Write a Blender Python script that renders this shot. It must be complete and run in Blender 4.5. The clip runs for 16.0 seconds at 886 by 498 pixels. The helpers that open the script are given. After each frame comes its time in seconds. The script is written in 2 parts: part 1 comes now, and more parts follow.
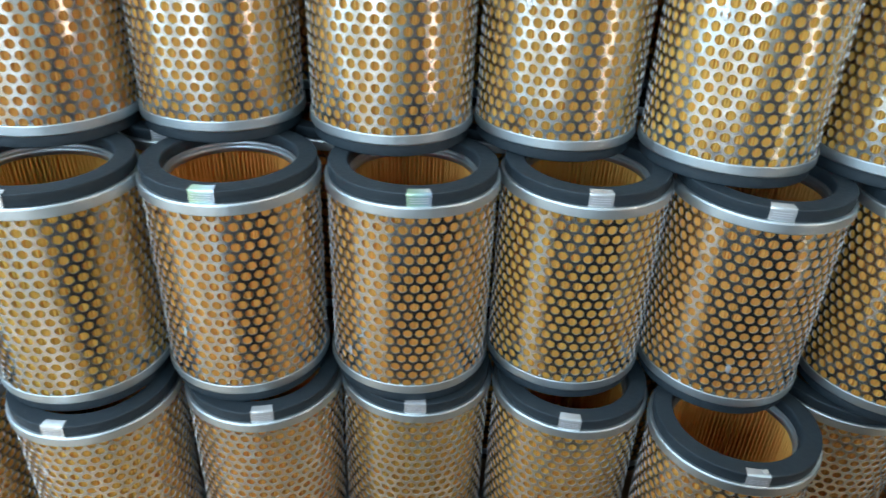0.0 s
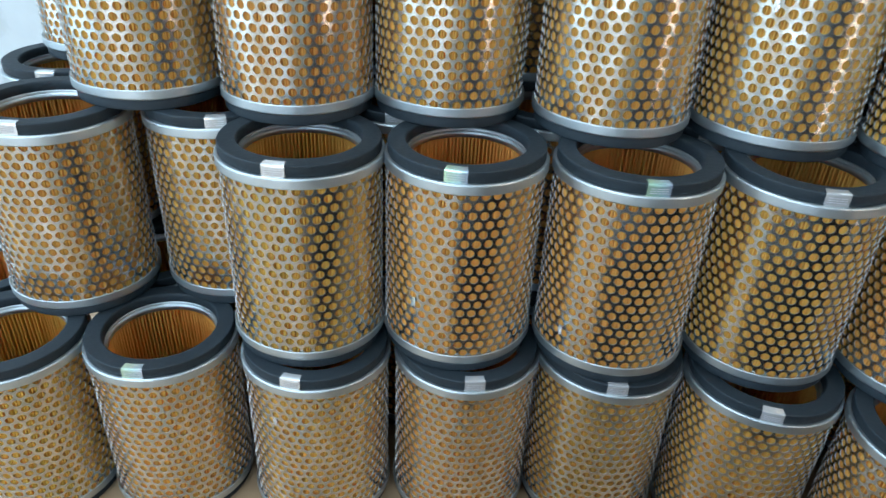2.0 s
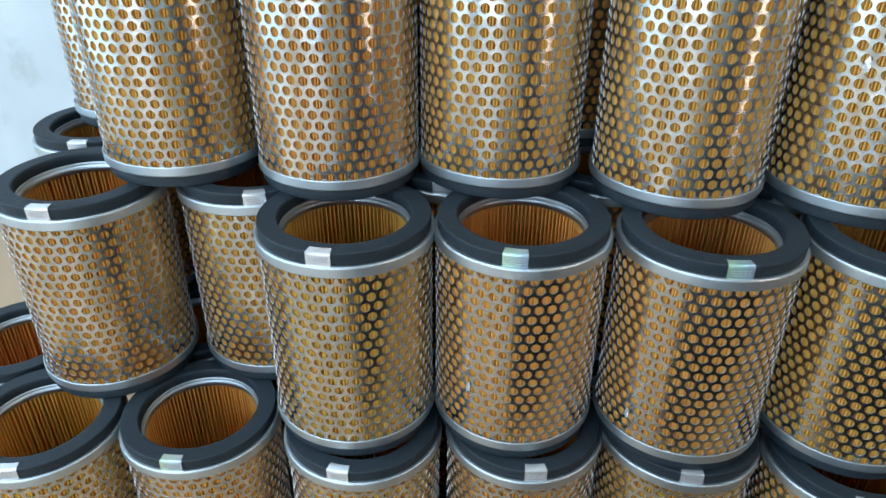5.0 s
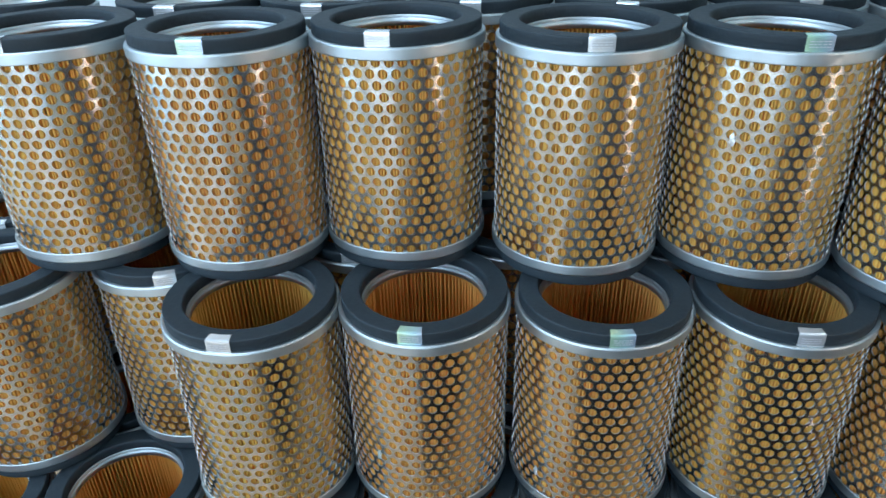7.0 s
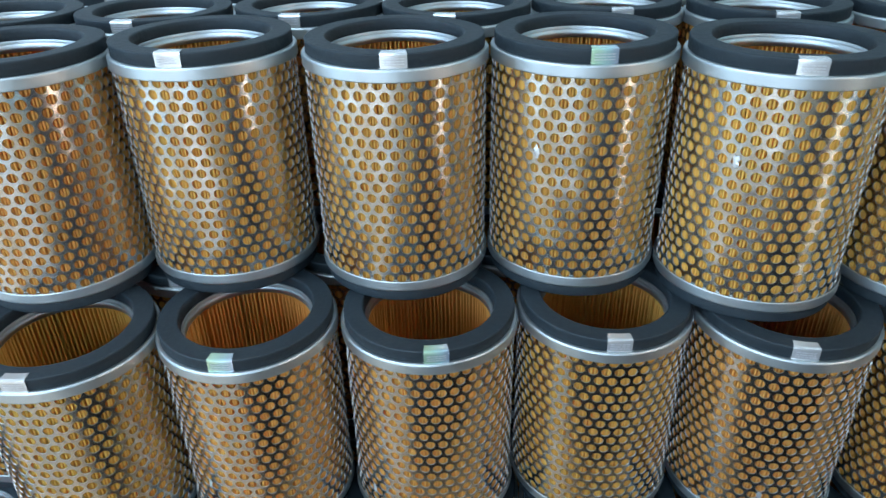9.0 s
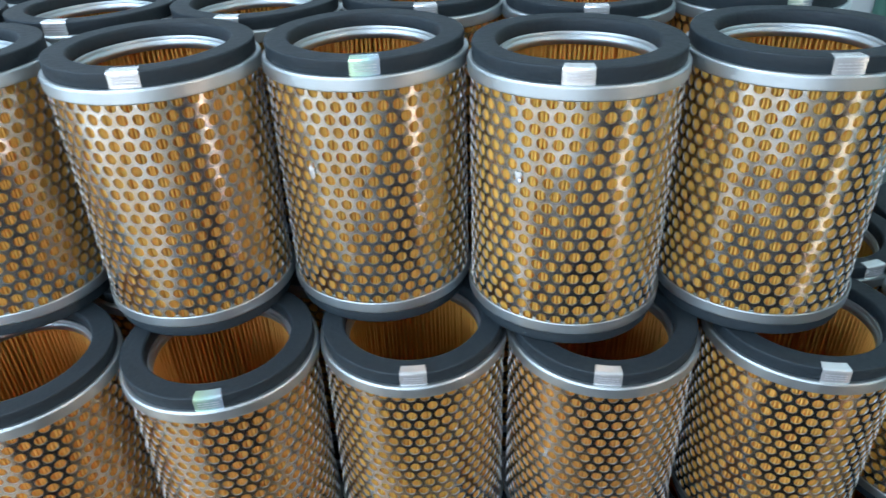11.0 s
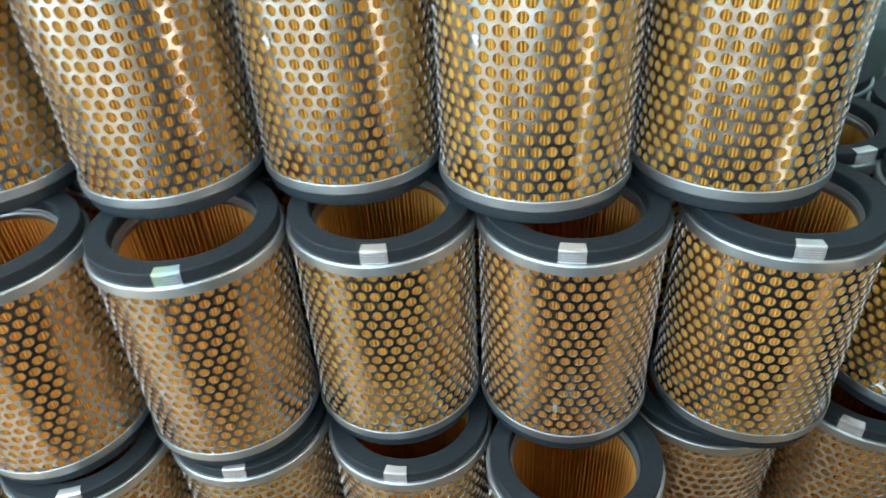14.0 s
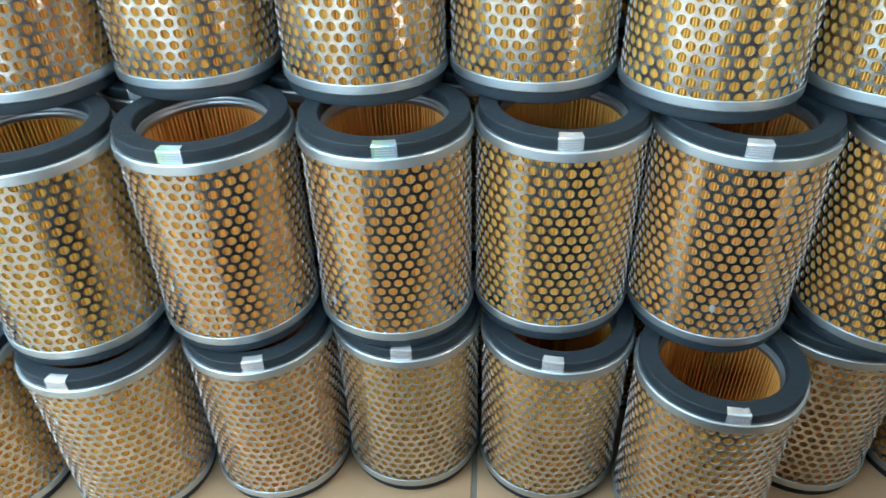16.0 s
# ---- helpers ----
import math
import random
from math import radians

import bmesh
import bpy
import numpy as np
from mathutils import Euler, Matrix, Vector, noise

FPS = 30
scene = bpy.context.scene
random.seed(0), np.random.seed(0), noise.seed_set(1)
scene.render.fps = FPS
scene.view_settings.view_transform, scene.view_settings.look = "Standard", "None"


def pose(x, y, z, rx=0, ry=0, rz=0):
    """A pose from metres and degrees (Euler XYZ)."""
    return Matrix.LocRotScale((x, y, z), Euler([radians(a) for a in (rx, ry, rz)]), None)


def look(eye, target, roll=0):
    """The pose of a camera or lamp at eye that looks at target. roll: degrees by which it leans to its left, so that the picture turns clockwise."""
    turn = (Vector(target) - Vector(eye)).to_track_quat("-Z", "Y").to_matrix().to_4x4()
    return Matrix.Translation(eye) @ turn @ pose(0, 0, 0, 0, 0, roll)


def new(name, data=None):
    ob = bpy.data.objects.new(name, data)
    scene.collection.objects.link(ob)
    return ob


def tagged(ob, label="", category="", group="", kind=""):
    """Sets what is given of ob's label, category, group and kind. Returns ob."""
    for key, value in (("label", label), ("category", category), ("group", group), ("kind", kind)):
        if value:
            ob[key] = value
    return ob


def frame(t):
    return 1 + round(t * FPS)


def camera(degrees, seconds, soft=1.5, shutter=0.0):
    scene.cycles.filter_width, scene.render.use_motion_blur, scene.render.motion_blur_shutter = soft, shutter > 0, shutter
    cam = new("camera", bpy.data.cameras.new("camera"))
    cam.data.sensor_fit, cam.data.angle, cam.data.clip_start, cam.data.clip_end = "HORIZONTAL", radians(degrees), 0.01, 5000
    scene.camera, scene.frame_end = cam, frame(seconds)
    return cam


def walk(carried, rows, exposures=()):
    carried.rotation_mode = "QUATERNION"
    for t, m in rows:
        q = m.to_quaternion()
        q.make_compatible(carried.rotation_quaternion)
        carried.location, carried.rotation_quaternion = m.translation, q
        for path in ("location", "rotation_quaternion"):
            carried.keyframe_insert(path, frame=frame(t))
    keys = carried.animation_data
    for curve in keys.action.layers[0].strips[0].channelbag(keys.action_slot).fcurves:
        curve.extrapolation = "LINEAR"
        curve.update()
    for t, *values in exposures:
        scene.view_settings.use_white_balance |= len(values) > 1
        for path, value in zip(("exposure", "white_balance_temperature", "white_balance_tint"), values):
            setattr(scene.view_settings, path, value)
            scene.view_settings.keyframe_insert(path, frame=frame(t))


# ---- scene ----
cam = camera(65.02, 16.0, 1.5, 0.3)
PATH = [
    (0, (0.0318, 0.0135, 0.7005), (0.0299, 1.7499, -0.2919), 2.58),
    (0.5, (-0.0217, -0.0175, 0.7051), (-0.0928, 1.7313, -0.2628), 2.93),
    (1, (-0.0498, -0.0367, 0.7040), (-0.1335, 1.7062, -0.2736), 3.12),
    (1.5, (-0.0816, -0.0406, 0.7077), (-0.2255, 1.6989, -0.2687), 2.55),
    (2, (-0.1127, -0.0378, 0.7023), (-0.3095, 1.6785, -0.3055), 2.78),
    (2.5, (-0.1362, -0.0278, 0.7003), (-0.4202, 1.6690, -0.3195), 1.71),
    (3, (-0.1567, -0.0168, 0.6974), (-0.4628, 1.6721, -0.3292), 1.35),
    (3.2, (-0.1617, -0.0087, 0.6957), (-0.4913, 1.6708, -0.3390), 0.51),
    (5.5, (-0.1362, 0.0379, 0.7530), (-0.3971, 1.7796, -0.1948), 0.05),
    (6, (-0.1194, 0.0435, 0.7714), (-0.3741, 1.8018, -0.1470), -0.24),
    (6.2, (-0.1140, 0.0445, 0.7781), (-0.3797, 1.7940, -0.1540), -0.54),
    (6.5, (-0.1032, 0.0455, 0.7875), (-0.3528, 1.7902, -0.1579), -0.75),
    (7, (-0.0779, 0.0516, 0.7973), (-0.3006, 1.7909, -0.1646), -1.29),
    (7.5, (-0.0551, 0.0565, 0.8043), (-0.2253, 1.8066, -0.1488), -1.58),
    (8, (-0.0363, 0.0582, 0.7995), (-0.1774, 1.8023, -0.1692), -1.34),
    (8.2, (-0.0225, 0.0625, 0.8013), (-0.1443, 1.8078, -0.1678), -1.35),
    (10.3, (0.1165, 0.1109, 0.8210), (0.1139, 1.8460, -0.1738), -1.40),
    (10.5, (0.1306, 0.1228, 0.8242), (0.1360, 1.8428, -0.1963), -1.63),
    (11, (0.1818, 0.1404, 0.8147), (0.2212, 1.8501, -0.2224), -2.04),
    (11.5, (0.2455, 0.1609, 0.8113), (0.3190, 1.8825, -0.2040), -2.26),
    (11.8, (0.2738, 0.1718, 0.8095), (0.3506, 1.8917, -0.2083), -2.49),
    (12, (0.2877, 0.1763, 0.8066), (0.3478, 1.8780, -0.2425), -2.82),
    (12.5, (0.2870, 0.1755, 0.8021), (0.3042, 1.8394, -0.3076), -4.64),
    (13, (0.2821, 0.1686, 0.7945), (0.3013, 1.8051, -0.3550), -5.66),
    (13.5, (0.2679, 0.1513, 0.7725), (0.3029, 1.7856, -0.3799), -4.78),
    (14, (0.2275, 0.1200, 0.7575), (0.1912, 1.7533, -0.3962), -3.53),
    (14.5, (0.1928, 0.1015, 0.7325), (0.1228, 1.7105, -0.4534), -2.53),
    (15, (0.1679, 0.0831, 0.7172), (0.1023, 1.6954, -0.4644), -1.50),
    (15.5, (0.1284, 0.0650, 0.7092), (0.0525, 1.6782, -0.4706), -1.08),
    (16, (0.0930, 0.0232, 0.7115), (-0.0243, 1.6548, -0.4393), -1.63),
]
EXPOSURES = [(0.0, 1.27, 5640, 5), (1.0, 1.12, 5610, 5), (3.0, 0.94, 5630, 7), (5.5, 0.91, 5580, 7), (6.5, 0.98, 5430, 7), (8.0, 0.95, 5380, 5), (10.5, 1.26, 5660, 10), (11.5, 1.26, 5830, 11),
             (12.5, 1.33, 6060, 12), (13.5, 1.39, 6280, 9), (14.5, 1.45, 6030, 4), (15.0, 1.48, 5830, 4), (16.0, 1.51, 5560, 2)]
walk(cam, [(t, look(eye, target, roll)) for t, eye, target, roll in PATH], EXPOSURES)

# ---- light ----
world = bpy.data.worlds.new("sky")
scene.world = world
world.use_nodes = True
wn = world.node_tree
sky = wn.nodes.new("ShaderNodeTexSky")
sky.sky_type, sky.sun_disc = "NISHITA", False
sky.sun_elevation, sky.sun_rotation = radians(40), radians(120)
wn.links.new(sky.outputs[0], wn.nodes["Background"].inputs[0])
wn.nodes["Background"].inputs[1].default_value = 0.12


def area(name, m, w, h, power, colour):
    d = bpy.data.lights.new(name, "AREA")
    d.shape, d.size, d.size_y, d.energy, d.color = "RECTANGLE", w, h, power, colour
    ob = new(name, d)
    ob.matrix_world = m
    return ob


ROOM = (-2.3, 0.95, -2.6, 1.25, 2.7)  # x0 x1 y0 y1 height
# front fill, added behind an assumed opening; no source is seen there
area("south_fill_light", look((-1.05, ROOM[2] - 0.10, 1.15), (-0.8, 0.4, 0.5)), 2.1, 2.2, 26, (0.82, 0.92, 1.0))
area("side_door_light", look((ROOM[0] - 0.10, -0.35, 1.0), (0.0, 0.2, 0.5)), 2.4, 2.0, 19, (0.72, 0.89, 1.0))
area("door_gap_light", look((ROOM[1] + 0.10, 0.03, 0.9), (-0.4, 0.1, 0.8)), 0.08, 1.8, 3.5, (1.0, 0.64, 0.44))
# overhead fill, added to light the stack from above; its opening is unseen
area("overhead_fill_light", look((-1.35, -0.10, ROOM[4] + 0.06), (-1.35, -0.10, 0)), 1.5, 1.2, 22, (0.86, 0.94, 1.0))


# ---- materials ----
def material(name, colour, rough=0.5, metal=0.0, spots=0.1, scale=20.0, bump=0.0, bump_scale=60.0, tint=0.0, rough_var=0.1, stretch=(1, 1, 1)):
    """A surface with two scales of variation in colour, roughness and relief."""
    m = bpy.data.materials.new(name)
    m.use_nodes = True
    t = m.node_tree
    b = t.nodes["Principled BSDF"]
    co = t.nodes.new("ShaderNodeTexCoord")
    mp = t.nodes.new("ShaderNodeMapping")
    mp.inputs["Scale"].default_value = stretch
    info = t.nodes.new("ShaderNodeObjectInfo")
    off = t.nodes.new("ShaderNodeVectorMath")
    off.operation = "MULTIPLY_ADD"
    t.links.new(info.outputs["Random"], off.inputs[0])
    off.inputs[1].default_value = (7.1, 3.3, 5.7)
    t.links.new(co.outputs["Object"], off.inputs[2])
    t.links.new(off.outputs[0], mp.inputs[0])
    big = t.nodes.new("ShaderNodeTexNoise")
    big.inputs["Scale"].default_value, big.inputs["Detail"].default_value = scale, 4
    fine = t.nodes.new("ShaderNodeTexNoise")
    fine.inputs["Scale"].default_value, fine.inputs["Detail"].default_value = bump_scale, 6
    for n in (big, fine):
        t.links.new(mp.outputs[0], n.inputs["Vector"])
    mix = t.nodes.new("ShaderNodeMix")
    mix.data_type = "RGBA"
    mix.inputs["A"].default_value = (*[c * (1 - spots) for c in colour], 1)
    mix.inputs["B"].default_value = (*[min(1, c * (1 + spots)) for c in colour], 1)
    t.links.new(big.outputs[0], mix.inputs["Factor"])
    last = mix.outputs["Result"]
    if tint:
        hsv = t.nodes.new("ShaderNodeHueSaturation")
        rng = t.nodes.new("ShaderNodeMapRange")
        rng.inputs["To Min"].default_value, rng.inputs["To Max"].default_value = 1 - tint, 1 + tint
        t.links.new(info.outputs["Random"], rng.inputs["Value"])
        t.links.new(rng.outputs[0], hsv.inputs["Value"])
        t.links.new(last, hsv.inputs["Color"])
        last = hsv.outputs[0]
    t.links.new(last, b.inputs["Base Color"])
    rr = t.nodes.new("ShaderNodeMapRange")
    rr.inputs["To Min"].default_value, rr.inputs["To Max"].default_value = max(0.02, rough - rough_var), min(1, rough + rough_var)
    t.links.new(fine.outputs[0], rr.inputs["Value"])
    t.links.new(rr.outputs[0], b.inputs["Roughness"])
    b.inputs["Metallic"].default_value = metal
    if bump:
        bp = t.nodes.new("ShaderNodeBump")
        bp.inputs["Strength"].default_value, bp.inputs["Distance"].default_value = bump, 0.002
        t.links.new(fine.outputs[0], bp.inputs["Height"])
        t.links.new(bp.outputs[0], b.inputs["Normal"])
    return m


SHEET = material("galvanised_sheet", (0.78, 0.765, 0.745), 0.225, 1.0, 0.06, 30, 0.05, 35, rough_var=0.05)
st_ = SHEET.node_tree
s_co, s_map, s_noise, s_ramp = (st_.nodes.new("ShaderNode" + k) for k in ("TexCoord", "Mapping", "TexNoise", "ValToRGB"))
s_map.inputs["Scale"].default_value = (1, 1, 0.35)
s_noise.inputs["Scale"].default_value, s_noise.inputs["Detail"].default_value = 34.0, 3
st_.links.new(s_co.outputs["Object"], s_map.inputs[0])
st_.links.new(s_map.outputs[0], s_noise.inputs["Vector"])
st_.links.new(s_noise.outputs[0], s_ramp.inputs[0])  # passivated zinc: faint blue, straw and pink patches
for e, (at, c) in zip((s_ramp.color_ramp.elements[0], s_ramp.color_ramp.elements[1], s_ramp.color_ramp.elements.new(0.5)), ((0.33, (0.50, 0.56, 0.585, 1)), (0.68, (0.60, 0.515, 0.47, 1)), (0.5, (0.575, 0.545, 0.48, 1)))):
    e.position, e.color = at, c
st_.links.new(s_ramp.outputs[0], st_.nodes["Principled BSDF"].inputs["Base Color"])
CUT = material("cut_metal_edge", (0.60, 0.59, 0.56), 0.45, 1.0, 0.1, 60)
CAP = material("cap_metal", (0.54, 0.585, 0.60), 0.46, 1.0, 0.08, 40, 0.05, 60)
RUBBER = material("foam_rubber", (0.010, 0.018, 0.024), 0.66, 0.0, 0.25, 25, 0.25, 220)
PAPER = material("filter_paper", (0.94, 0.60, 0.12), 0.8, 0.0, 0.08, 15, 0.1, 300, tint=0.10)
pt_ = PAPER.node_tree  # each paper has its own shade between straw and rust
p_hsv = next(n for n in pt_.nodes if n.type == "HUE_SAT")
p_info, p_mul, p_fr, p_rng = (pt_.nodes.new("ShaderNode" + k) for k in ("ObjectInfo", "Math", "Math", "MapRange"))
p_mul.operation, p_fr.operation = "MULTIPLY", "FRACT"
p_mul.inputs[1].default_value = 7.3
p_rng.inputs["To Min"].default_value, p_rng.inputs["To Max"].default_value = 0.484, 0.513
pt_.links.new(p_info.outputs["Random"], p_mul.inputs[0])
pt_.links.new(p_mul.outputs[0], p_fr.inputs[0])
pt_.links.new(p_fr.outputs[0], p_rng.inputs["Value"])
pt_.links.new(p_rng.outputs[0], p_hsv.inputs["Hue"])
p_bsdf, p_out = pt_.nodes["Principled BSDF"], pt_.nodes["Material Output"]
p_thru, p_both = pt_.nodes.new("ShaderNodeBsdfTranslucent"), pt_.nodes.new("ShaderNodeMixShader")
p_thru.inputs["Color"].default_value = (0.95, 0.19, 0.012, 1)  # light that has passed the thin resin-soaked paper is orange
p_both.inputs[0].default_value = 0.33
pt_.links.new(p_bsdf.outputs[0], p_both.inputs[1])
pt_.links.new(p_thru.outputs[0], p_both.inputs[2])
pt_.links.new(p_both.outputs[0], p_out.inputs["Surface"])
LABEL = material("label_foil", (0.74, 0.74, 0.73), 0.24, 0.65, 0.04, 90)
lt = LABEL.node_tree
l_info, l_co = lt.nodes.new("ShaderNodeObjectInfo"), lt.nodes.new("ShaderNodeTexCoord")
l_sep = lt.nodes.new("ShaderNodeSeparateXYZ")
lt.links.new(l_co.outputs["Object"], l_sep.inputs[0])
l_hue = lt.nodes.new("ShaderNodeMath")  # rainbow foil: the hue runs along the label and differs from one to the next
l_hue.operation = "MULTIPLY_ADD"
lt.links.new(l_sep.outputs[0], l_hue.inputs[0])
l_hue.inputs[1].default_value = 14.0
l_own = lt.nodes.new("ShaderNodeMath")
l_own.operation = "MULTIPLY_ADD"
lt.links.new(l_info.outputs["Random"], l_own.inputs[0])
l_own.inputs[1].default_value, l_own.inputs[2].default_value = 0.20, 0.26
lt.links.new(l_own.outputs[0], l_hue.inputs[2])
l_hsv = lt.nodes.new("ShaderNodeCombineColor")
l_hsv.mode = "HSV"
lt.links.new(l_hue.outputs[0], l_hsv.inputs[0])
l_sat = lt.nodes.new("ShaderNodeMapRange")
l_sat.inputs["From Min"].default_value, l_sat.inputs["From Max"].default_value, l_sat.inputs["To Min"].default_value, l_sat.inputs["To Max"].default_value = 0.80, 1.0, 0.01, 0.30
lt.links.new(l_info.outputs["Random"], l_sat.inputs["Value"])
lt.links.new(l_sat.outputs[0], l_hsv.inputs[1])
l_hsv.inputs[2].default_value = 0.80
lt.links.new(l_hsv.outputs[0], lt.nodes["Principled BSDF"].inputs["Base Color"])
INK = material("print_ink", (0.40, 0.40, 0.42), 0.5)
PLASTER = material("wall_plaster", (0.56, 0.59, 0.59), 0.7, 0.0, 0.18, 7.0, 0.35, 40)
pt = PLASTER.node_tree
p_co, p_noise, p_ramp, p_mix = pt.nodes.new("ShaderNodeTexCoord"), pt.nodes.new("ShaderNodeTexNoise"), pt.nodes.new("ShaderNodeValToRGB"), pt.nodes.new("ShaderNodeMix")
p_noise.inputs["Scale"].default_value, p_noise.inputs["Detail"].default_value, p_noise.inputs["Roughness"].default_value = 5.5, 9, 0.62
p_ramp.color_ramp.elements[0].position, p_ramp.color_ramp.elements[1].position = 0.56, 0.72  # damp stains and scuffs
pt.links.new(p_co.outputs["Object"], p_noise.inputs["Vector"])
pt.links.new(p_noise.outputs[0], p_ramp.inputs[0])
p_mix.data_type = "RGBA"
p_base = pt.nodes["Principled BSDF"].inputs["Base Color"]
pt.links.new(p_ramp.outputs[0], p_mix.inputs["Factor"])
pt.links.new(p_base.links[0].from_socket, p_mix.inputs["A"])
p_mix.inputs["B"].default_value = (0.40, 0.43, 0.41, 1)
pt.links.new(p_mix.outputs["Result"], p_base)
GLOSS_PAINT = material("gloss_paint", (0.60, 0.70, 0.665), 0.16, 0.0, 0.07, 4.0, 0.05, 20, rough_var=0.05)
GREEN_INK = material("dark_green_paint", (0.05, 0.13, 0.10), 0.5)
CEILING = material("ceiling_paint", (0.78, 0.78, 0.76), 0.8, 0.0, 0.04, 2.0, 0.1, 30)
FLOOR = material("floor_tile", (0.45, 0.305, 0.175), 0.42, 0.0, 0.14, 5.0, 0.05, 40, tint=0.03)
GROUT = material("tile_grout", (0.20, 0.19, 0.16), 0.9, 0.0, 0.2, 30, 0.3, 120)
DARK = material("dark_matte", (0.016, 0.012, 0.011), 0.8, 0.0, 0.2, 4.0, 0.1, 40)


# ---- building helpers ----
def mesh_of(name, verts, faces, mat, smooth=True):
    me = bpy.data.meshes.new(name)
    me.from_pydata(verts, [], faces)
    me.materials.append(mat)
    if smooth:
        me.polygons.foreach_set("use_smooth", [True] * len(me.polygons))
    me.update()
    return me


def part(name, me, parent, label=""):
    ob = new(name, me)
    ob.parent = parent
    return tagged(ob, label)


def box_mesh(name, lo, hi, mat, bevel=0.0):
    bm = bmesh.new()
    bmesh.ops.create_cube(bm, size=1)
    for v in bm.verts:
        v.co = [lo[i] + (v.co[i] + 0.5) * (hi[i] - lo[i]) for i in range(3)]
    if bevel:
        bmesh.ops.bevel(bm, geom=bm.edges[:], offset=bevel, segments=2, affect="EDGES", profile=0.5)
    me = bpy.data.meshes.new(name)
    bm.to_mesh(me)
    bm.free()
    me.materials.append(mat)
    return me


def structure(name, lo, hi, mat, label, bevel=0.0):
    return tagged(new(name, box_mesh(name, lo, hi, mat, bevel)), label, kind="structure")


def lathe(name, profile, mat, n=96, closed=True, wobble=0.0, phase=0.0):
    """A ring swept from a profile of (radius, height), a little out of round."""
    verts, faces, k = [], [], len(profile)
    for i in range(n):
        a = 2 * math.pi * i / n
        f = 1 + wobble * (math.cos(2 * a + phase) + 0.5 * math.cos(3 * a + 2 * phase) + 0.3 * math.cos(5 * a))
        h = 0.0003 * (wobble > 0) * math.sin(3 * a + phase)
        for r, z in profile:
            verts.append((r * f * math.cos(a), r * f * math.sin(a), z + h))
    for i in range(n):
        for j in range(k if closed else k - 1):
            a, b = i * k + j, i * k + (j + 1) % k
            c, d = ((i + 1) % n) * k + (j + 1) % k, ((i + 1) % n) * k + j
            faces.append((a, d, c, b))
    return mesh_of(name, verts, faces, mat)


# ---- the room ----
X0, X1, Y0, Y1, HIGH = ROOM
structure("floor", (X0 - 0.2, Y0 - 0.2, -0.2), (X1 + 0.2, Y1 + 0.2, -0.003), GROUT, "tan floor of large tiles with grey joints")
structure("wall_north", (X0 - 0.15, Y1, -0.1), (X1, Y1 + 0.15, HIGH), PLASTER, "pale grey-green plastered wall with stains")
# ceiling slabs round an opening made for the added overhead fill
bm = bmesh.new()
for p, q, u, v in ((X0 - 0.2, X1 + 0.2, Y0 - 0.2, -0.70), (X0 - 0.2, X1 + 0.2, 0.50, Y1 + 0.2), (X0 - 0.2, -2.10, -0.70, 0.50), (-0.60, X1 + 0.2, -0.70, 0.50)):
    for w in bmesh.ops.create_cube(bm, size=1)["verts"]:
        w.co = (p + (w.co.x + 0.5) * (q - p), u + (w.co.y + 0.5) * (v - u), HIGH + (w.co.z + 0.5) * 0.15)
me = bpy.data.meshes.new("ceiling")
bm.to_mesh(me)
bm.free()
me.materials.append(CEILING)
tagged(new("ceiling", me), "plain white ceiling with an opening for added overhead fill", kind="structure")

def wall_with_opening(name, axis, at, thick, a0, a1, b0, b1, z0, z1, mat, label):
    """A wall along x or y with one opening from b0 to b1 and z0 to z1."""
    boxes = [(a0, b0, -0.1, HIGH), (b1, a1, -0.1, HIGH), (b0, b1, z1, HIGH)]
    if z0 > 0:
        boxes.append((b0, b1, -0.1, z0))
    bm = bmesh.new()
    for p, q, u, v in boxes:
        r = bmesh.ops.create_cube(bm, size=1)
        for w in r["verts"]:
            s, d, h = p + (w.co.x + 0.5) * (q - p), at + (w.co.y + 0.5) * thick, u + (w.co.z + 0.5) * (v - u)
            w.co = (s, d, h) if axis == "x" else (d, s, h)
    bmesh.ops.recalc_face_normals(bm, faces=bm.faces[:])
    me = bpy.data.meshes.new(name)
    bm.to_mesh(me)
    bm.free()
    me.materials.append(mat)
    return tagged(new(name, me), label, kind="structure")


wall_with_opening("wall_west", "y", X0 - 0.15, 0.15, Y0 - 0.15, Y1, -1.55, 0.85, 0, 2.05, PLASTER, "pale plastered wall with a wide doorway")
# the south opening is assumed, to let the added front fill in
wall_with_opening("wall_south", "x", Y0 - 0.15, 0.15, X0, X1, -2.10, 0.01, 0, 2.3, PLASTER, "unseen pale plastered wall with an opening for added fill light")
wall_with_opening("wall_east", "y", X1, 0.15, Y0 - 0.15, Y1 + 0.15, -0.04, 0.10, 0, 1.9, GLOSS_PAINT, "pale green gloss-painted wall with a narrow gap")
# unseen block that stands in for the camera holder, mirrored dark in the sheets
tagged(new("storage_box", box_mesh("storage_box", (-0.18, -0.10, 0.0005), (0.66, 0.27, 0.25), DARK, 0.012)), "low unseen dark block on tan floor, added for dark reflections", "box")
# second unseen block, added to darken reflections and shade the lower right filters
tagged(new("storage_box", box_mesh("storage_box", (0.21, -0.09, 0.2505), (0.65, 0.26, 0.345), DARK, 0.010)), "flat unseen dark block on larger block, added for shade", "box")
# no known cupboard: an unseen dark block, added to darken right-hand reflections
tagged(new("cupboard", box_mesh("cupboard", (0.66, -0.95, 0.0005), (0.93, -0.06, 1.30), DARK, 0.008)), "unseen dark block against the painted wall, added for dark reflections", "cupboard")
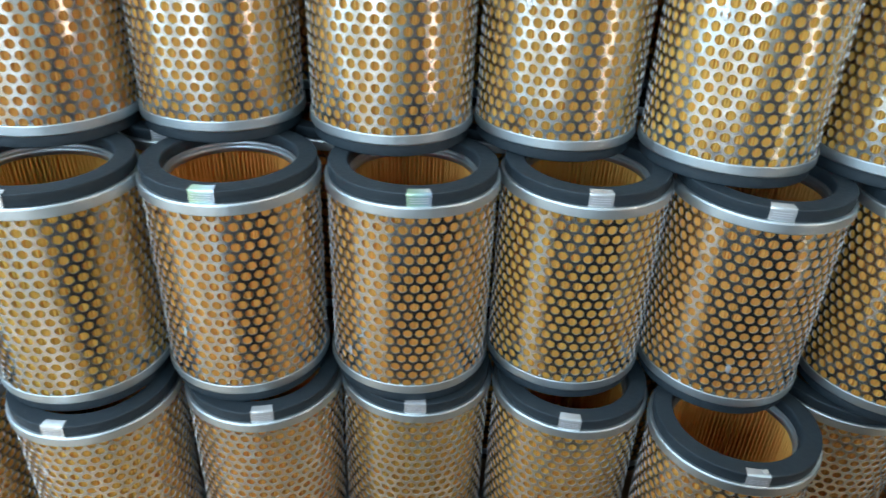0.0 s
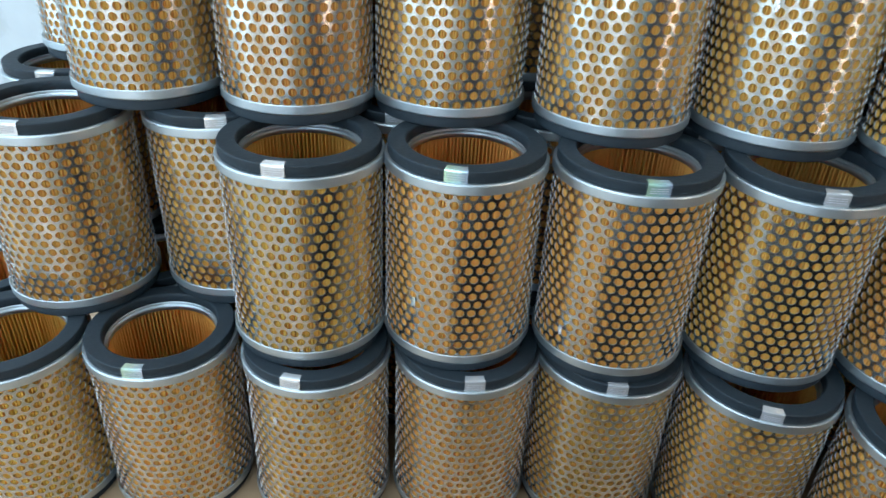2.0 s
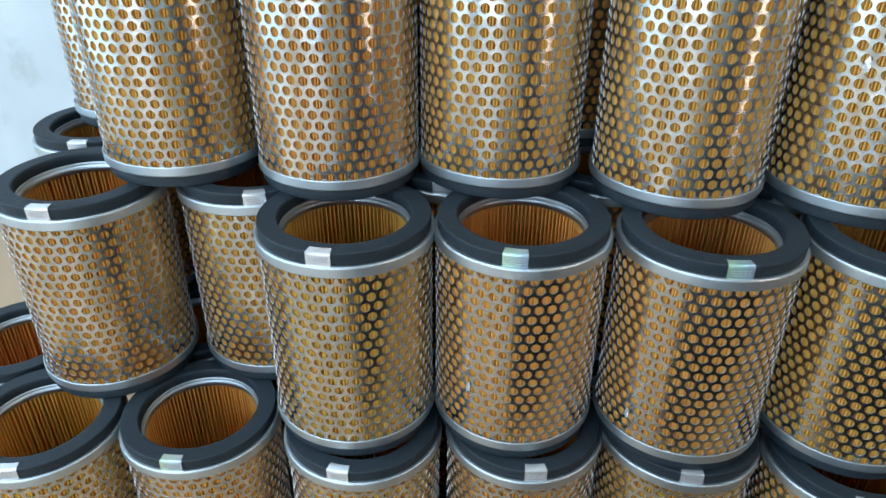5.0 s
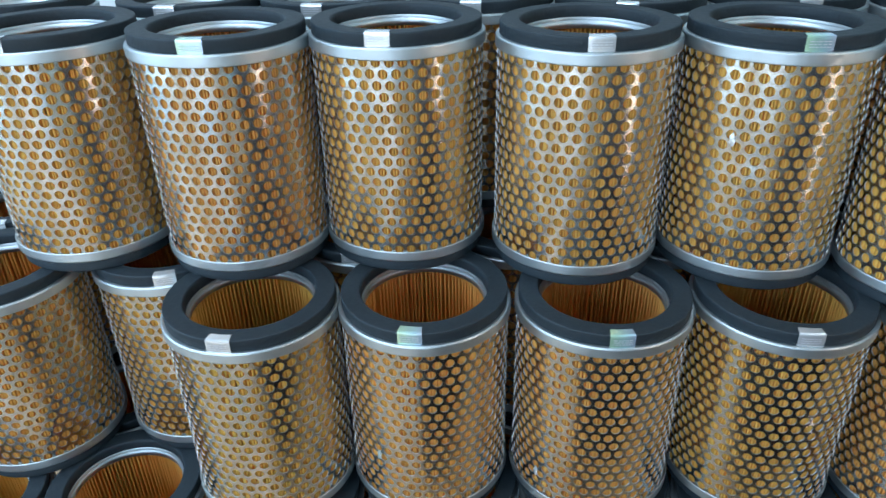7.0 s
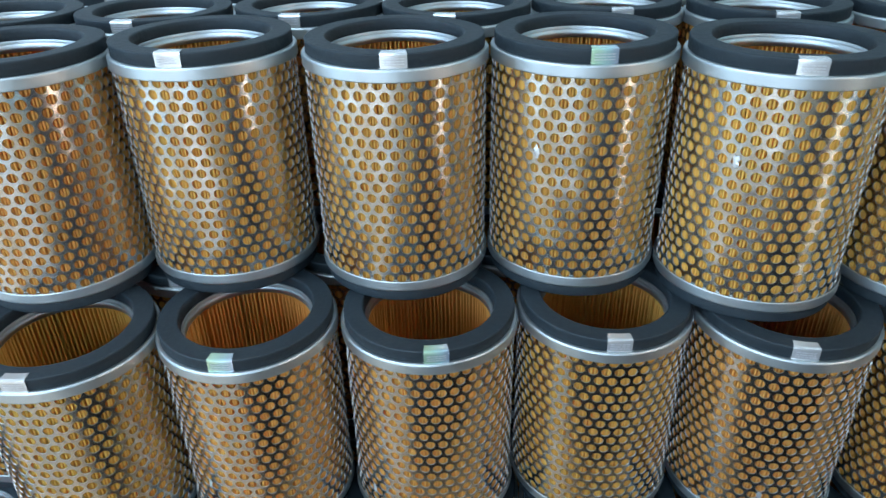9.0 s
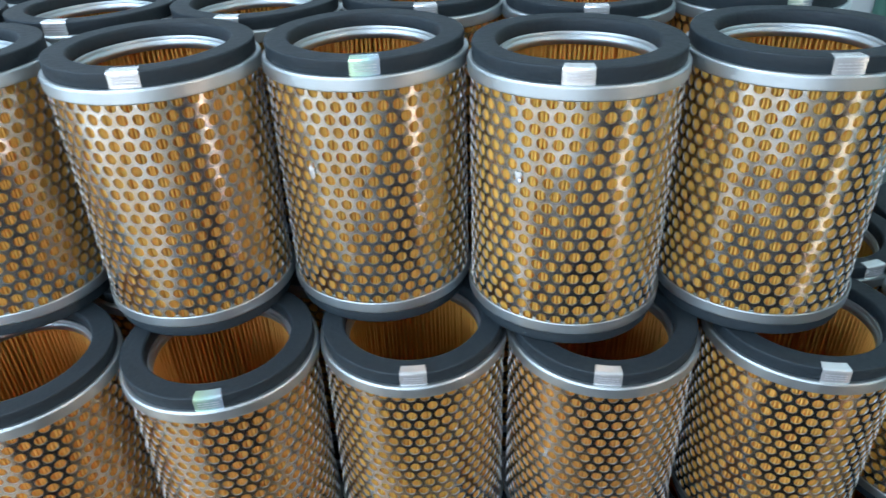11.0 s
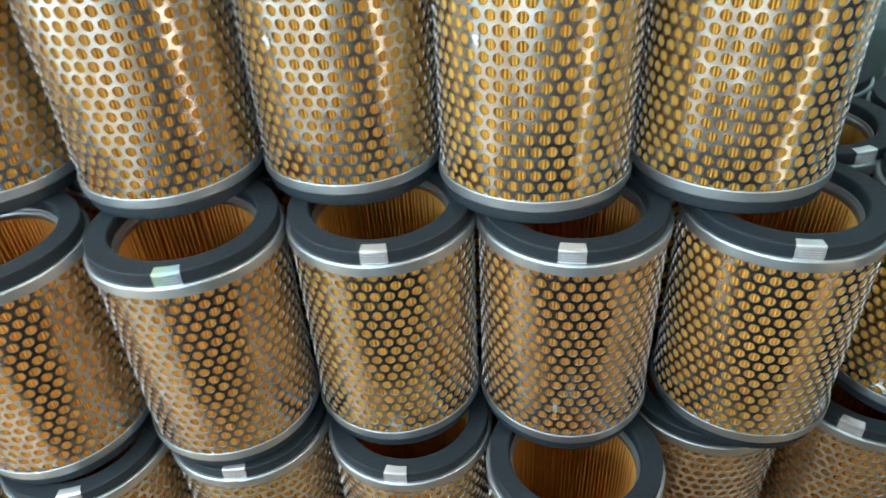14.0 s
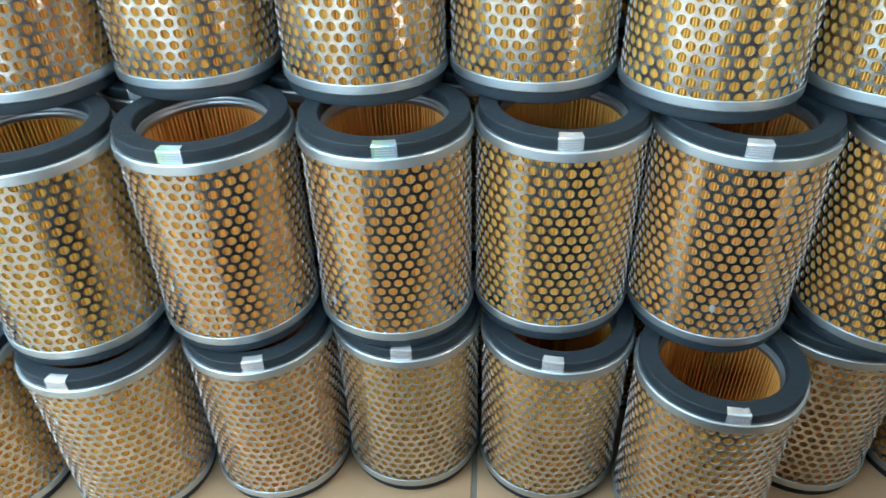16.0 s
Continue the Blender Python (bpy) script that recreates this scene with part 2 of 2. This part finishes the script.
# added unseen block past the gap, so the filters' right halves mirror dark
tagged(new("cabinet", box_mesh("cabinet", (0.87, 0.28, 0.0005), (0.94, 0.62, 0.72), DARK, 0.008)), "narrow unseen dark block against painted wall, added for dark reflections", "cabinet")


# ---- the air filter ----
R_SHEET, R_CAP, R_RUB, HIGH_F = 0.0800, 0.0822, 0.0787, 0.2265
GAS, SKIRT = 0.0120, 0.0100
HOLES, ROWS_H, R_HOLE = 44, 19, 0.0044


def sheet_mesh(seed, edges=True):
    """The perforated sheet: staggered round holes with their own edges, in slightly uneven metal."""
    pitch = 2 * math.pi * R_SHEET / HOLES
    row = pitch * math.sqrt(3) / 2
    z0 = HIGH_F / 2 - row * (ROWS_H - 1) / 2
    verts, faces, seen_at, rims = [], [], {}, []

    def put(u, z, inset, key=None):
        if key is not None and key in seen_at:
            return seen_at[key]
        a = u / R_SHEET
        at = Vector((math.cos(a) * 2.3 + seed * 9, math.sin(a) * 2.3, z * 28))
        r = R_SHEET - inset + 0.0005 * noise.noise(at) + 0.00016 * noise.noise(at * 3.1)
        verts.append((r * math.cos(a), r * math.sin(a), z))
        if key is not None:
            seen_at[key] = len(verts) - 1
        return len(verts) - 1

    n = 12
    for j in range(ROWS_H):
        for i in range(HOLES):
            cu, cz = (i + 0.5 * (j % 2)) * pitch, z0 + j * row
            ring = [(math.cos(2 * math.pi * k / n), math.sin(2 * math.pi * k / n)) for k in range(n)]
            rim = [put(cu + R_HOLE * c, cz + R_HOLE * s, 0) for c, s in ring]
            inner = not edges or [put(cu + R_HOLE * 0.96 * c, cz + R_HOLE * 0.96 * s, 0.0008) for c, s in ring]
            corner = []
            for k in range(6):
                a = math.pi / 6 + k * math.pi / 3
                u, z = cu + pitch / math.sqrt(3) * math.cos(a), cz + pitch / math.sqrt(3) * math.sin(a)
                corner.append(put(u, z, 0, (round(u / pitch * 2) % (2 * HOLES), round((z - z0) / row * 6))))
            for k in range(6):
                p, q, s = 2 * k + 1, (2 * k + 2) % n, (2 * k + 3) % n
                c, d = corner[k], corner[(k + 1) % 6]
                faces += [(c, rim[q], rim[p]), (c, d, rim[q]), (d, rim[s], rim[q])]
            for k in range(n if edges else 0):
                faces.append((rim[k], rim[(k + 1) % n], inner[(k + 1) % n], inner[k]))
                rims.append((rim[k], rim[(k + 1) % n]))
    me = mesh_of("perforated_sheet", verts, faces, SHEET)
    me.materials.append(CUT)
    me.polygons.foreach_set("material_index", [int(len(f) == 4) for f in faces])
    wanted = {(min(e), max(e)) for e in rims}
    ends = np.zeros(len(me.edges) * 2, dtype=np.int32)
    me.edges.foreach_get("vertices", ends)
    me.edges.foreach_set("use_edge_sharp", [(min(a, b), max(a, b)) in wanted for a, b in ends.reshape(-1, 2).tolist()])
    return me


def pleat_mesh(count_out=168, count_in=92):
    """The folded paper: rounded folds with narrow gaps, seen from outside and from inside."""
    rnd = random.Random(4)
    verts, faces = [], []
    ro, ri = 0.0784, 0.0584
    lo, hi = GAS + 0.001, HIGH_F - GAS - 0.001
    outer = ((ro - 0.0050, 0.0), (ro - 0.0012, 0.08), (ro, 0.24), (ro, 0.60), (ro - 0.0012, 0.76), (ro - 0.0050, 0.84))
    inner = ((ri + 0.0120, 0.0), (ri + 0.0010, 0.10), (ri, 0.24), (ri, 0.36), (ri + 0.0010, 0.50), (ri + 0.0120, 0.56))
    for prof, flip, n in ((outer, False, count_out), (inner, True, count_in)):
        base, step = len(verts), 2 * math.pi / n
        for i in range(n):
            a = (i + rnd.uniform(-0.14, 0.14)) * step
            drift, dr = rnd.uniform(-0.10, 0.10) * step, rnd.uniform(-0.0006, 0.0002)
            dr += 0.0045 * (flip and i in (0, 1))  # glued joint of the paper
            for r, f in prof:
                for z, d in ((lo, 0.0), (hi, drift)):
                    verts.append(((r + dr) * math.cos(a + f * step + d), (r + dr) * math.sin(a + f * step + d), z))
        m = n * 6
        for i in range(m):
            a, b = base + 2 * i, base + 2 * ((i + 1) % m)
            faces.append((a, a + 1, b + 1, b) if flip else (a, b, b + 1, a + 1))
    return mesh_of("pleated_paper", verts, faces, PAPER, smooth=False)


def seam_mesh():
    """The narrow standing edge where the sheet is lapped, with small spot welds."""
    verts, faces = [], []
    n = 36
    for i in range(n + 1):
        z = GAS + SKIRT + (HIGH_F - 2 * GAS - 2 * SKIRT) * i / n
        bulge = 0.00025 if i % 4 == 2 else 0.0
        w = 0.0007 + 0.0002 * math.sin(i * 1.7)
        verts += [(R_SHEET - 0.0003, -w, z), (R_SHEET + 0.0007 + bulge, -w * 0.6, z), (R_SHEET + 0.0007 + bulge, w * 0.6, z), (R_SHEET - 0.0003, w, z)]
    for i in range(n):
        for k in range(3):
            a = i * 4 + k
            faces.append((a, a + 1, a + 5, a + 4))
    return mesh_of("lap_seam", verts, faces, CAP)


def cap_mesh(up, k):
    s = 1 if up else -1
    base = HIGH_F - GAS if up else GAS
    t = 0.0012
    prof = [(R_CAP - 0.0003, -SKIRT), (R_CAP, -SKIRT + 0.0006), (R_CAP, -SKIRT + 0.0012), (R_CAP, -0.0016), (R_CAP, -0.0010), (R_CAP - 0.0007, 0.0003), (R_CAP - 0.0016, 0.0006), (R_CAP - 0.0024, 0.0006), (0.0612, 0.0003), (0.0599, 0.0014), (0.0592, 0.0019), (0.0585, 0.0015), (0.0581, 0.0004),
            (0.0580, -0.0010), (0.0579, -0.0085), (0.0572, -0.0085), (0.0572, -t), (0.0612, -t), (R_CAP - 0.002, -t), (R_CAP - t, -0.003), (R_CAP - t, -SKIRT)]
    prof = [(r, base + s * z) for r, z in prof]
    return lathe("cap", prof if up else prof[::-1], CAP, 96, True, 0.004, k)


def gasket_mesh(up, k):
    s = 1 if up else -1
    base = HIGH_F - GAS if up else GAS
    prof = [(0.0620, 0.0), (0.0598, 0.0012), (0.0594, 0.0030), (0.0600, GAS - 0.0030), (0.0606, GAS - 0.0010), (0.0613, GAS - 0.0002), (0.0620, GAS), (0.0628, GAS),
            (R_RUB - 0.0016, GAS), (R_RUB - 0.0010, GAS), (R_RUB - 0.0003, GAS - 0.0003), (R_RUB, GAS - 0.0010), (R_RUB, GAS - 0.0016), (R_RUB, 0.001), (R_RUB - 0.001, 0.0)]
    prof = [(r, base + s * z) for r, z in prof]
    return lathe("gasket", prof[::-1] if up else prof, RUBBER, 96, True, 0.004, k)


def sticker_mesh():
    """A foil label folded over the outer edge of the gasket, facing -y."""
    prof = [(0.0700, HIGH_F + 0.0008), (R_RUB - 0.0012, HIGH_F + 0.0009), (R_RUB + 0.0007, HIGH_F + 0.0003), (R_RUB + 0.0010, HIGH_F - 0.0012), (R_RUB + 0.0010, HIGH_F - GAS + 0.0006)]
    prof += [(r - 0.0005, z - 0.0005) for r, z in reversed(prof)]
    verts, faces, n, k = [], [], 9, len(prof)
    half = 0.0106 / R_RUB
    for i in range(n):
        a = -math.pi / 2 + half * (2 * i / (n - 1) - 1)
        verts += [(r * math.cos(a), r * math.sin(a), z) for r, z in prof]
    for i in range(n - 1):
        for j in range(k):
            faces.append((i * k + j, (i + 1) * k + j, (i + 1) * k + (j + 1) % k, i * k + (j + 1) % k))
    faces += [tuple(range(k)), tuple(range((n - 1) * k, n * k))[::-1]]
    me = mesh_of("sticker", verts, faces, LABEL, smooth=False)
    return me


def print_mesh():
    """Lines of print on the label, as plain bars."""
    rnd = random.Random(2)
    verts, faces = [], []
    r = R_RUB + 0.0013
    for line in range(3):
        z = HIGH_F - 0.0042 - line * 0.0021
        u = -0.0080
        while u < 0.0075:
            w = rnd.uniform(0.0012, 0.0035)
            b = len(verts)
            for uu, zz in ((u, z), (min(u + w, 0.008), z), (min(u + w, 0.008), z + 0.0008), (u, z + 0.0008)):
                a = -math.pi / 2 + uu / R_RUB
                verts.append((r * math.cos(a), r * math.sin(a), zz))
            faces.append((b, b + 1, b + 2, b + 3))
            u += w + rnd.uniform(0.0004, 0.0009)
    return mesh_of("print", verts, faces, INK, smooth=False)


SHEETS, PLAIN_SHEET = [sheet_mesh(k) for k in range(3)], sheet_mesh(5, False)
SEAM_ME, PLEAT_ME, STICKER_ME, PRINT_ME = seam_mesh(), pleat_mesh(), sticker_mesh(), print_mesh()
TOPS = [(cap_mesh(True, k), gasket_mesh(True, k)) for k in (0.3, 1.7, 3.2)]
LOWS = [(cap_mesh(False, k), gasket_mesh(False, k)) for k in (0.9, 2.4, 4.4)]
rnd_f = random.Random(11)


def air_filter(x, y, level, turn, label, near=True):
    """One filter that stands on the floor or on the layer below; turn: degrees of its label from facing -y."""
    thing = tagged(new("air_filter"), label, "air filter", "stacked air filters")
    thing.matrix_world = pose(x, y, level * HIGH_F, 0, 0, turn)
    v, w = rnd_f.randrange(3), rnd_f.randrange(3)
    sheet = part("perforated_sheet", SHEETS[rnd_f.randrange(3)] if near else PLAIN_SHEET, thing, "shiny perforated metal sheet")
    sheet.rotation_euler.z = radians(rnd_f.uniform(35, 145) - turn)  # seams are turned away
    part("lap_seam", SEAM_ME, sheet, "narrow lapped metal seam")
    part("pleated_paper", PLEAT_ME, thing, "yellow pleated filter paper").rotation_euler.z = rnd_f.uniform(0, 6.28)
    part("top_cap", TOPS[v][0], thing, "silver metal end ring")
    part("bottom_cap", LOWS[w][0], thing, "silver metal end ring")
    part("top_gasket", TOPS[v][1], thing, "black foam rubber gasket")
    part("bottom_gasket", LOWS[w][1], thing, "black foam rubber gasket")
    st = part("sticker", STICKER_ME, thing, "small silver foil label")
    part("print", PRINT_ME, st, "grey bars of print")
    return thing


def scrap_mesh(seed):
    """A torn, creased bit of foil that clings to the sheet, facing -y."""
    rnd = random.Random(seed)
    ring, r = [], R_SHEET + 0.0009
    for k in range(12):
        a = 2 * math.pi * k / 12
        w = (0.0022 + 0.0016 * abs(math.sin(a))) * rnd.uniform(0.7, 1.3)
        ring.append((w * math.cos(a), 1.5 * w * math.sin(a)))
    verts = []
    for u, z in ring:
        d = rnd.uniform(-0.0002, 0.0005)
        verts.append(((r + d) * math.sin(u / r), -(r + d) * math.cos(u / r), z))
    verts += [(x * 0.995, y * 0.995, z) for x, y, z in verts] + [(0, -r - 0.0006, 0)]
    faces = [(k, (k + 1) % 12, 24) for k in range(12)] + [(k, k + 12, (k + 1) % 12 + 12, (k + 1) % 12) for k in range(12)]
    return mesh_of("foil_scrap", verts, faces, LABEL, False)


PLAIN = "yellow pleated air filter in perforated metal, black gaskets"
FLOOR_L, MID_L, TOP_L = PLAIN + ", on floor", PLAIN + ", stack middle", PLAIN + ", stack top"
GROUND_ROW = [(-0.65, 0.505, 13), (-0.4917, 0.5427, 6), (-0.3178, 0.5579, -3), (-0.152, 0.588, 12), (0.0081, 0.6106, 2), (0.1731, 0.5976, -8), (0.3287, 0.5371, -4), (0.477, 0.622, 60), (0.64, 0.615, -38)]
GROUND_BACK = [(-0.765, 0.625, 4), (-0.575, 0.695, 160), (-0.405, 0.72, 20), (-0.235, 0.74, 0), (-0.07, 0.755, 50), (0.095, 0.76, 10), (0.26, 0.745, 0), (0.40, 0.775, 0), (0.57, 0.775, 0), (0.735, 0.76, 0),
               (-0.66, 0.84, 0), (-0.49, 0.87, 0), (-0.32, 0.89, 0), (-0.155, 0.905, 0), (0.01, 0.92, 0), (0.175, 0.92, 0), (0.34, 0.93, 0), (0.505, 0.93, 0), (0.67, 0.92, 0), (0.64, 1.086, 0)]
MIDDLE_ROW = [(-0.6163, 0.6126, 7), (-0.452, 0.672, 21), (-0.3281, 0.5777, 0), (-0.1674, 0.6036, -1), (0.0, 0.6145, 7), (0.1645, 0.631, 0), (0.3283, 0.6183, -10), (0.5006, 0.6085, -10), (0.678, 0.625, 155)]
MIDDLE_BACK = [(-0.686, 0.77, 10), (-0.51, 0.83, 0), (-0.25, 0.735, 0), (-0.085, 0.757, 40), (0.082, 0.773, 0), (0.247, 0.773, 0), (0.413, 0.762, 0), (0.578, 0.745, 14), (0.742, 0.768, 151), (0.628, 0.888, 0), (0.695, 1.04, 0),
               (-0.345, 0.875, 0), (-0.60, 0.97, 0), (-0.17, 0.885, 0), (-0.003, 0.91, 0), (0.163, 0.92, 0), (0.33, 0.92, 0), (0.472, 0.915, 0)]
TOP_ROW = [(-0.527, 0.675, 0), (-0.3590, 0.6733, 6), (-0.2000, 0.7054, -2), (-0.0266, 0.6932, 4), (0.1387, 0.6997, 3), (0.2990, 0.6568, -11), (0.4658, 0.6555, -4)]
TOP_BACK = [(-0.655, 0.818, 0), (-0.452, 0.825, 4), (-0.293, 0.835, -2), (-0.132, 0.855, -4), (0.026, 0.845, -8), (0.186, 0.862, 2), (0.345, 0.830, -7), (0.508, 0.828, 2),
            (-0.53, 0.975, 0), (-0.37, 0.985, 0), (-0.213, 0.995, 5), (-0.053, 1.005, -8), (0.106, 0.998, 0), (0.264, 1.005, 10), (0.425, 0.98, 0), (0.588, 0.975, 0)]
made = {}
for rows, level, label, near in ((GROUND_ROW, 0, FLOOR_L, True), (GROUND_BACK, 0, FLOOR_L, False), (MIDDLE_ROW, 1, MID_L, True), (MIDDLE_BACK, 1, MID_L, False), (TOP_ROW, 2, TOP_L, True), (TOP_BACK, 2, TOP_L, False)):
    for x, y, turn in rows:
        made[(x, y, level)] = air_filter(x, y, level, turn, label, near or (level and abs(x) > 0.57))
# bits of foil: which filter, degrees round from facing -y, height on the filter
for row, level, i, turn, z in ((MIDDLE_ROW, 1, 3, -28, 0.076), (MIDDLE_ROW, 1, 4, -43, 0.046), (MIDDLE_ROW, 1, 6, -14, 0.055), (TOP_ROW, 2, 4, -33, 0.139), (TOP_ROW, 2, 5, -39, 0.143), (GROUND_ROW, 0, 2, -18, 0.165)):
    x, y, own = row[i]
    bit = part("foil_scrap", scrap_mesh(i + 10 * level), made[(x, y, level)], "torn bit of shiny foil")
    bit.matrix_local = pose(0, 0, z, 0, 0, turn - own)

# ---- floor tiles ----
SIZE, JOINT = 0.80, 0.007
floor = bpy.data.objects["floor"]
for i in range(-4, 2):
    for j in range(-4, 2):
        x, y = 0.085 + i * SIZE, 0.43 + j * SIZE
        x0, x1, y0, y1 = max(x, X0 - 0.15), min(x + SIZE, X1 + 0.05), max(y, Y0 - 0.15), min(y + SIZE, Y1 + 0.05)  # cut at the walls
        if x1 - x0 > 0.05 and y1 - y0 > 0.05:
            tile = box_mesh("tile", (JOINT / 2, JOINT / 2, -0.012), (x1 - x0 - JOINT / 2, y1 - y0 - JOINT / 2, 0.0), FLOOR, 0.0012)
            part("tile", tile, floor).location = (x0, y0, 0)

# ---- marks and fittings on the far walls ----
def tube(name, points, radius, mat, n=10):
    """A round tube along a line of points."""
    verts, faces = [], []
    for i, p in enumerate(points):
        d = (Vector(points[min(i + 1, len(points) - 1)]) - Vector(points[max(i - 1, 0)])).normalized()
        side = d.cross(Vector((0, 1, 0.01))).normalized()
        up = side.cross(d)
        for k in range(n):
            a = 2 * math.pi * k / n
            verts.append(tuple(Vector(p) + radius * (math.cos(a) * side + math.sin(a) * up)))
    for i in range(len(points) - 1):
        for k in range(n):
            a, b = i * n + k, i * n + (k + 1) % n
            faces.append((a, b, b + n, a + n))
    return mesh_of(name, verts, faces, mat)


pipe = tagged(new("water_pipe"), "dark green painted pipe ending above floor in wall corner", "pipe")
pipe.location = (0.905, 1.234, 0.425)
part("tube", tube("tube", [(0, 0, 0.012), (0, 0, 1.2), (0, 0, HIGH - 0.425)], 0.012, GREEN_INK), pipe)
part("end_cap", lathe("end_cap", [(0.0005, 0.0), (0.010, 0.0), (0.0138, 0.003), (0.0138, 0.016), (0.012, 0.018)], GREEN_INK, 20, False), pipe)
RED = material("dull_red_paint", (0.22, 0.045, 0.05), 0.5, 0.0, 0.3, 60, 0.2, 150)
tag = tagged(new("hanging_tag", box_mesh("hanging_tag", (-0.007, -0.003, -0.028), (0.007, 0.003, 0.028), RED, 0.0018)), "small dull red tag hanging beside green pipe", "tag")
tag.location = (0.884, 1.244, 0.455)
drawing = tagged(new("wall_drawing"), "dark green leaf sprig painted on pale wall", "wall painting")
drawing.location = (0.845, Y1 - 0.001, 0.545)
for k in range(7):
    a = radians(150 - 22 * k)
    pts = []
    for q in range(9):
        f = q / 8
        pts.append((f * 0.055 * math.cos(a) + 0.010 * math.sin(math.pi * f) * (1 if k % 2 else -1), 0, 0.01 * (k % 3) + f * 0.07 * math.sin(a) + 0.012 * math.sin(math.pi * f)))
    part("leaf_stroke", tube("leaf_stroke", pts, 0.0016, GREEN_INK, 6), drawing)

# worn strip of plaster along the foot of the far wall
verts, faces = [], []
steps = 120
for i in range(steps + 1):
    x = X0 + (X1 - X0) * i / steps
    h = 0.022 + 0.010 * noise.noise(Vector((x * 9, 0, 3)))
    d = 0.016 + 0.008 * noise.noise(Vector((x * 13, 5, 0)))
    verts += [(x, Y1 - d, 0.0), (x, Y1 - d * 0.8, h * 0.7), (x, Y1 - 0.001, h)]
for i in range(steps):
    for k in range(2):
        a = i * 3 + k
        faces.append((a, a + 3, a + 4, a + 1))
tagged(new("baseboard", mesh_of("baseboard", verts, faces, PLASTER)), "uneven plaster edge along foot of wall", kind="structure")

# tapered grey-green shape in the corner behind the stack, built as a solid
GREY_GREEN = material("grey_green_surface", (0.115, 0.155, 0.148), 0.5, 0.0, 0.15, 9, 0.4, 50)
prof = [(0.001, 0.0), (0.048, 0.0), (0.053, 0.006), (0.056, 0.10), (0.062, 0.22), (0.067, 0.33), (0.070, 0.395), (0.0705, 0.410), (0.067, 0.420), (0.058, 0.424), (0.050, 0.419), (0.040, 0.412), (0.001, 0.408)]
shape_me = lathe("wrapped_roll", prof, GREY_GREEN, 64, False, 0.02, 1.0)
for v in shape_me.vertices:  # uneven sides, ragged at the top
    a = math.atan2(v.co.y, v.co.x)
    f = 1 + 0.03 * noise.noise(Vector((math.cos(a) * 3, math.sin(a) * 3, v.co.z * 9)))
    v.co.x, v.co.y = v.co.x * f, v.co.y * f
    if v.co.z > 0.39:
        v.co.z += 0.006 * noise.noise(Vector((math.cos(a) * 7, math.sin(a) * 7, 2)))
corner_ob = tagged(new("wrapped_roll", shape_me), "tapered grey-green shape standing in wall corner", "roll")
corner_ob.location = (0.828, 1.16, 0.0)

# small dull red smudge on the painted wall
SMUDGE = material("red_smudge", (0.30, 0.09, 0.10), 0.6, 0.0, 0.3, 200)
pts = []
for k in range(14):
    a = 2 * math.pi * k / 14
    r = 0.010 * (1 + 0.5 * noise.noise(Vector((math.cos(a) * 2, math.sin(a) * 2, 7))))
    pts.append((0.0, r * 0.5 * math.cos(a), 1.8 * r * math.sin(a)))
smudge = tagged(new("smudge", mesh_of("smudge", pts, [tuple(range(14))], SMUDGE, False)), "small dull red smudge on painted wall", "stain")
smudge.location = (X1 - 0.001, 1.05, 0.50)
chip = tagged(new("paint_chip", mesh_of("paint_chip", [(0.0, y * 0.4, z * 0.15) for x, y, z in pts], [tuple(range(14))], DARK, False)), "tiny dark chip in painted wall", "stain")
chip.location = (X1 - 0.001, 1.162, 0.331)
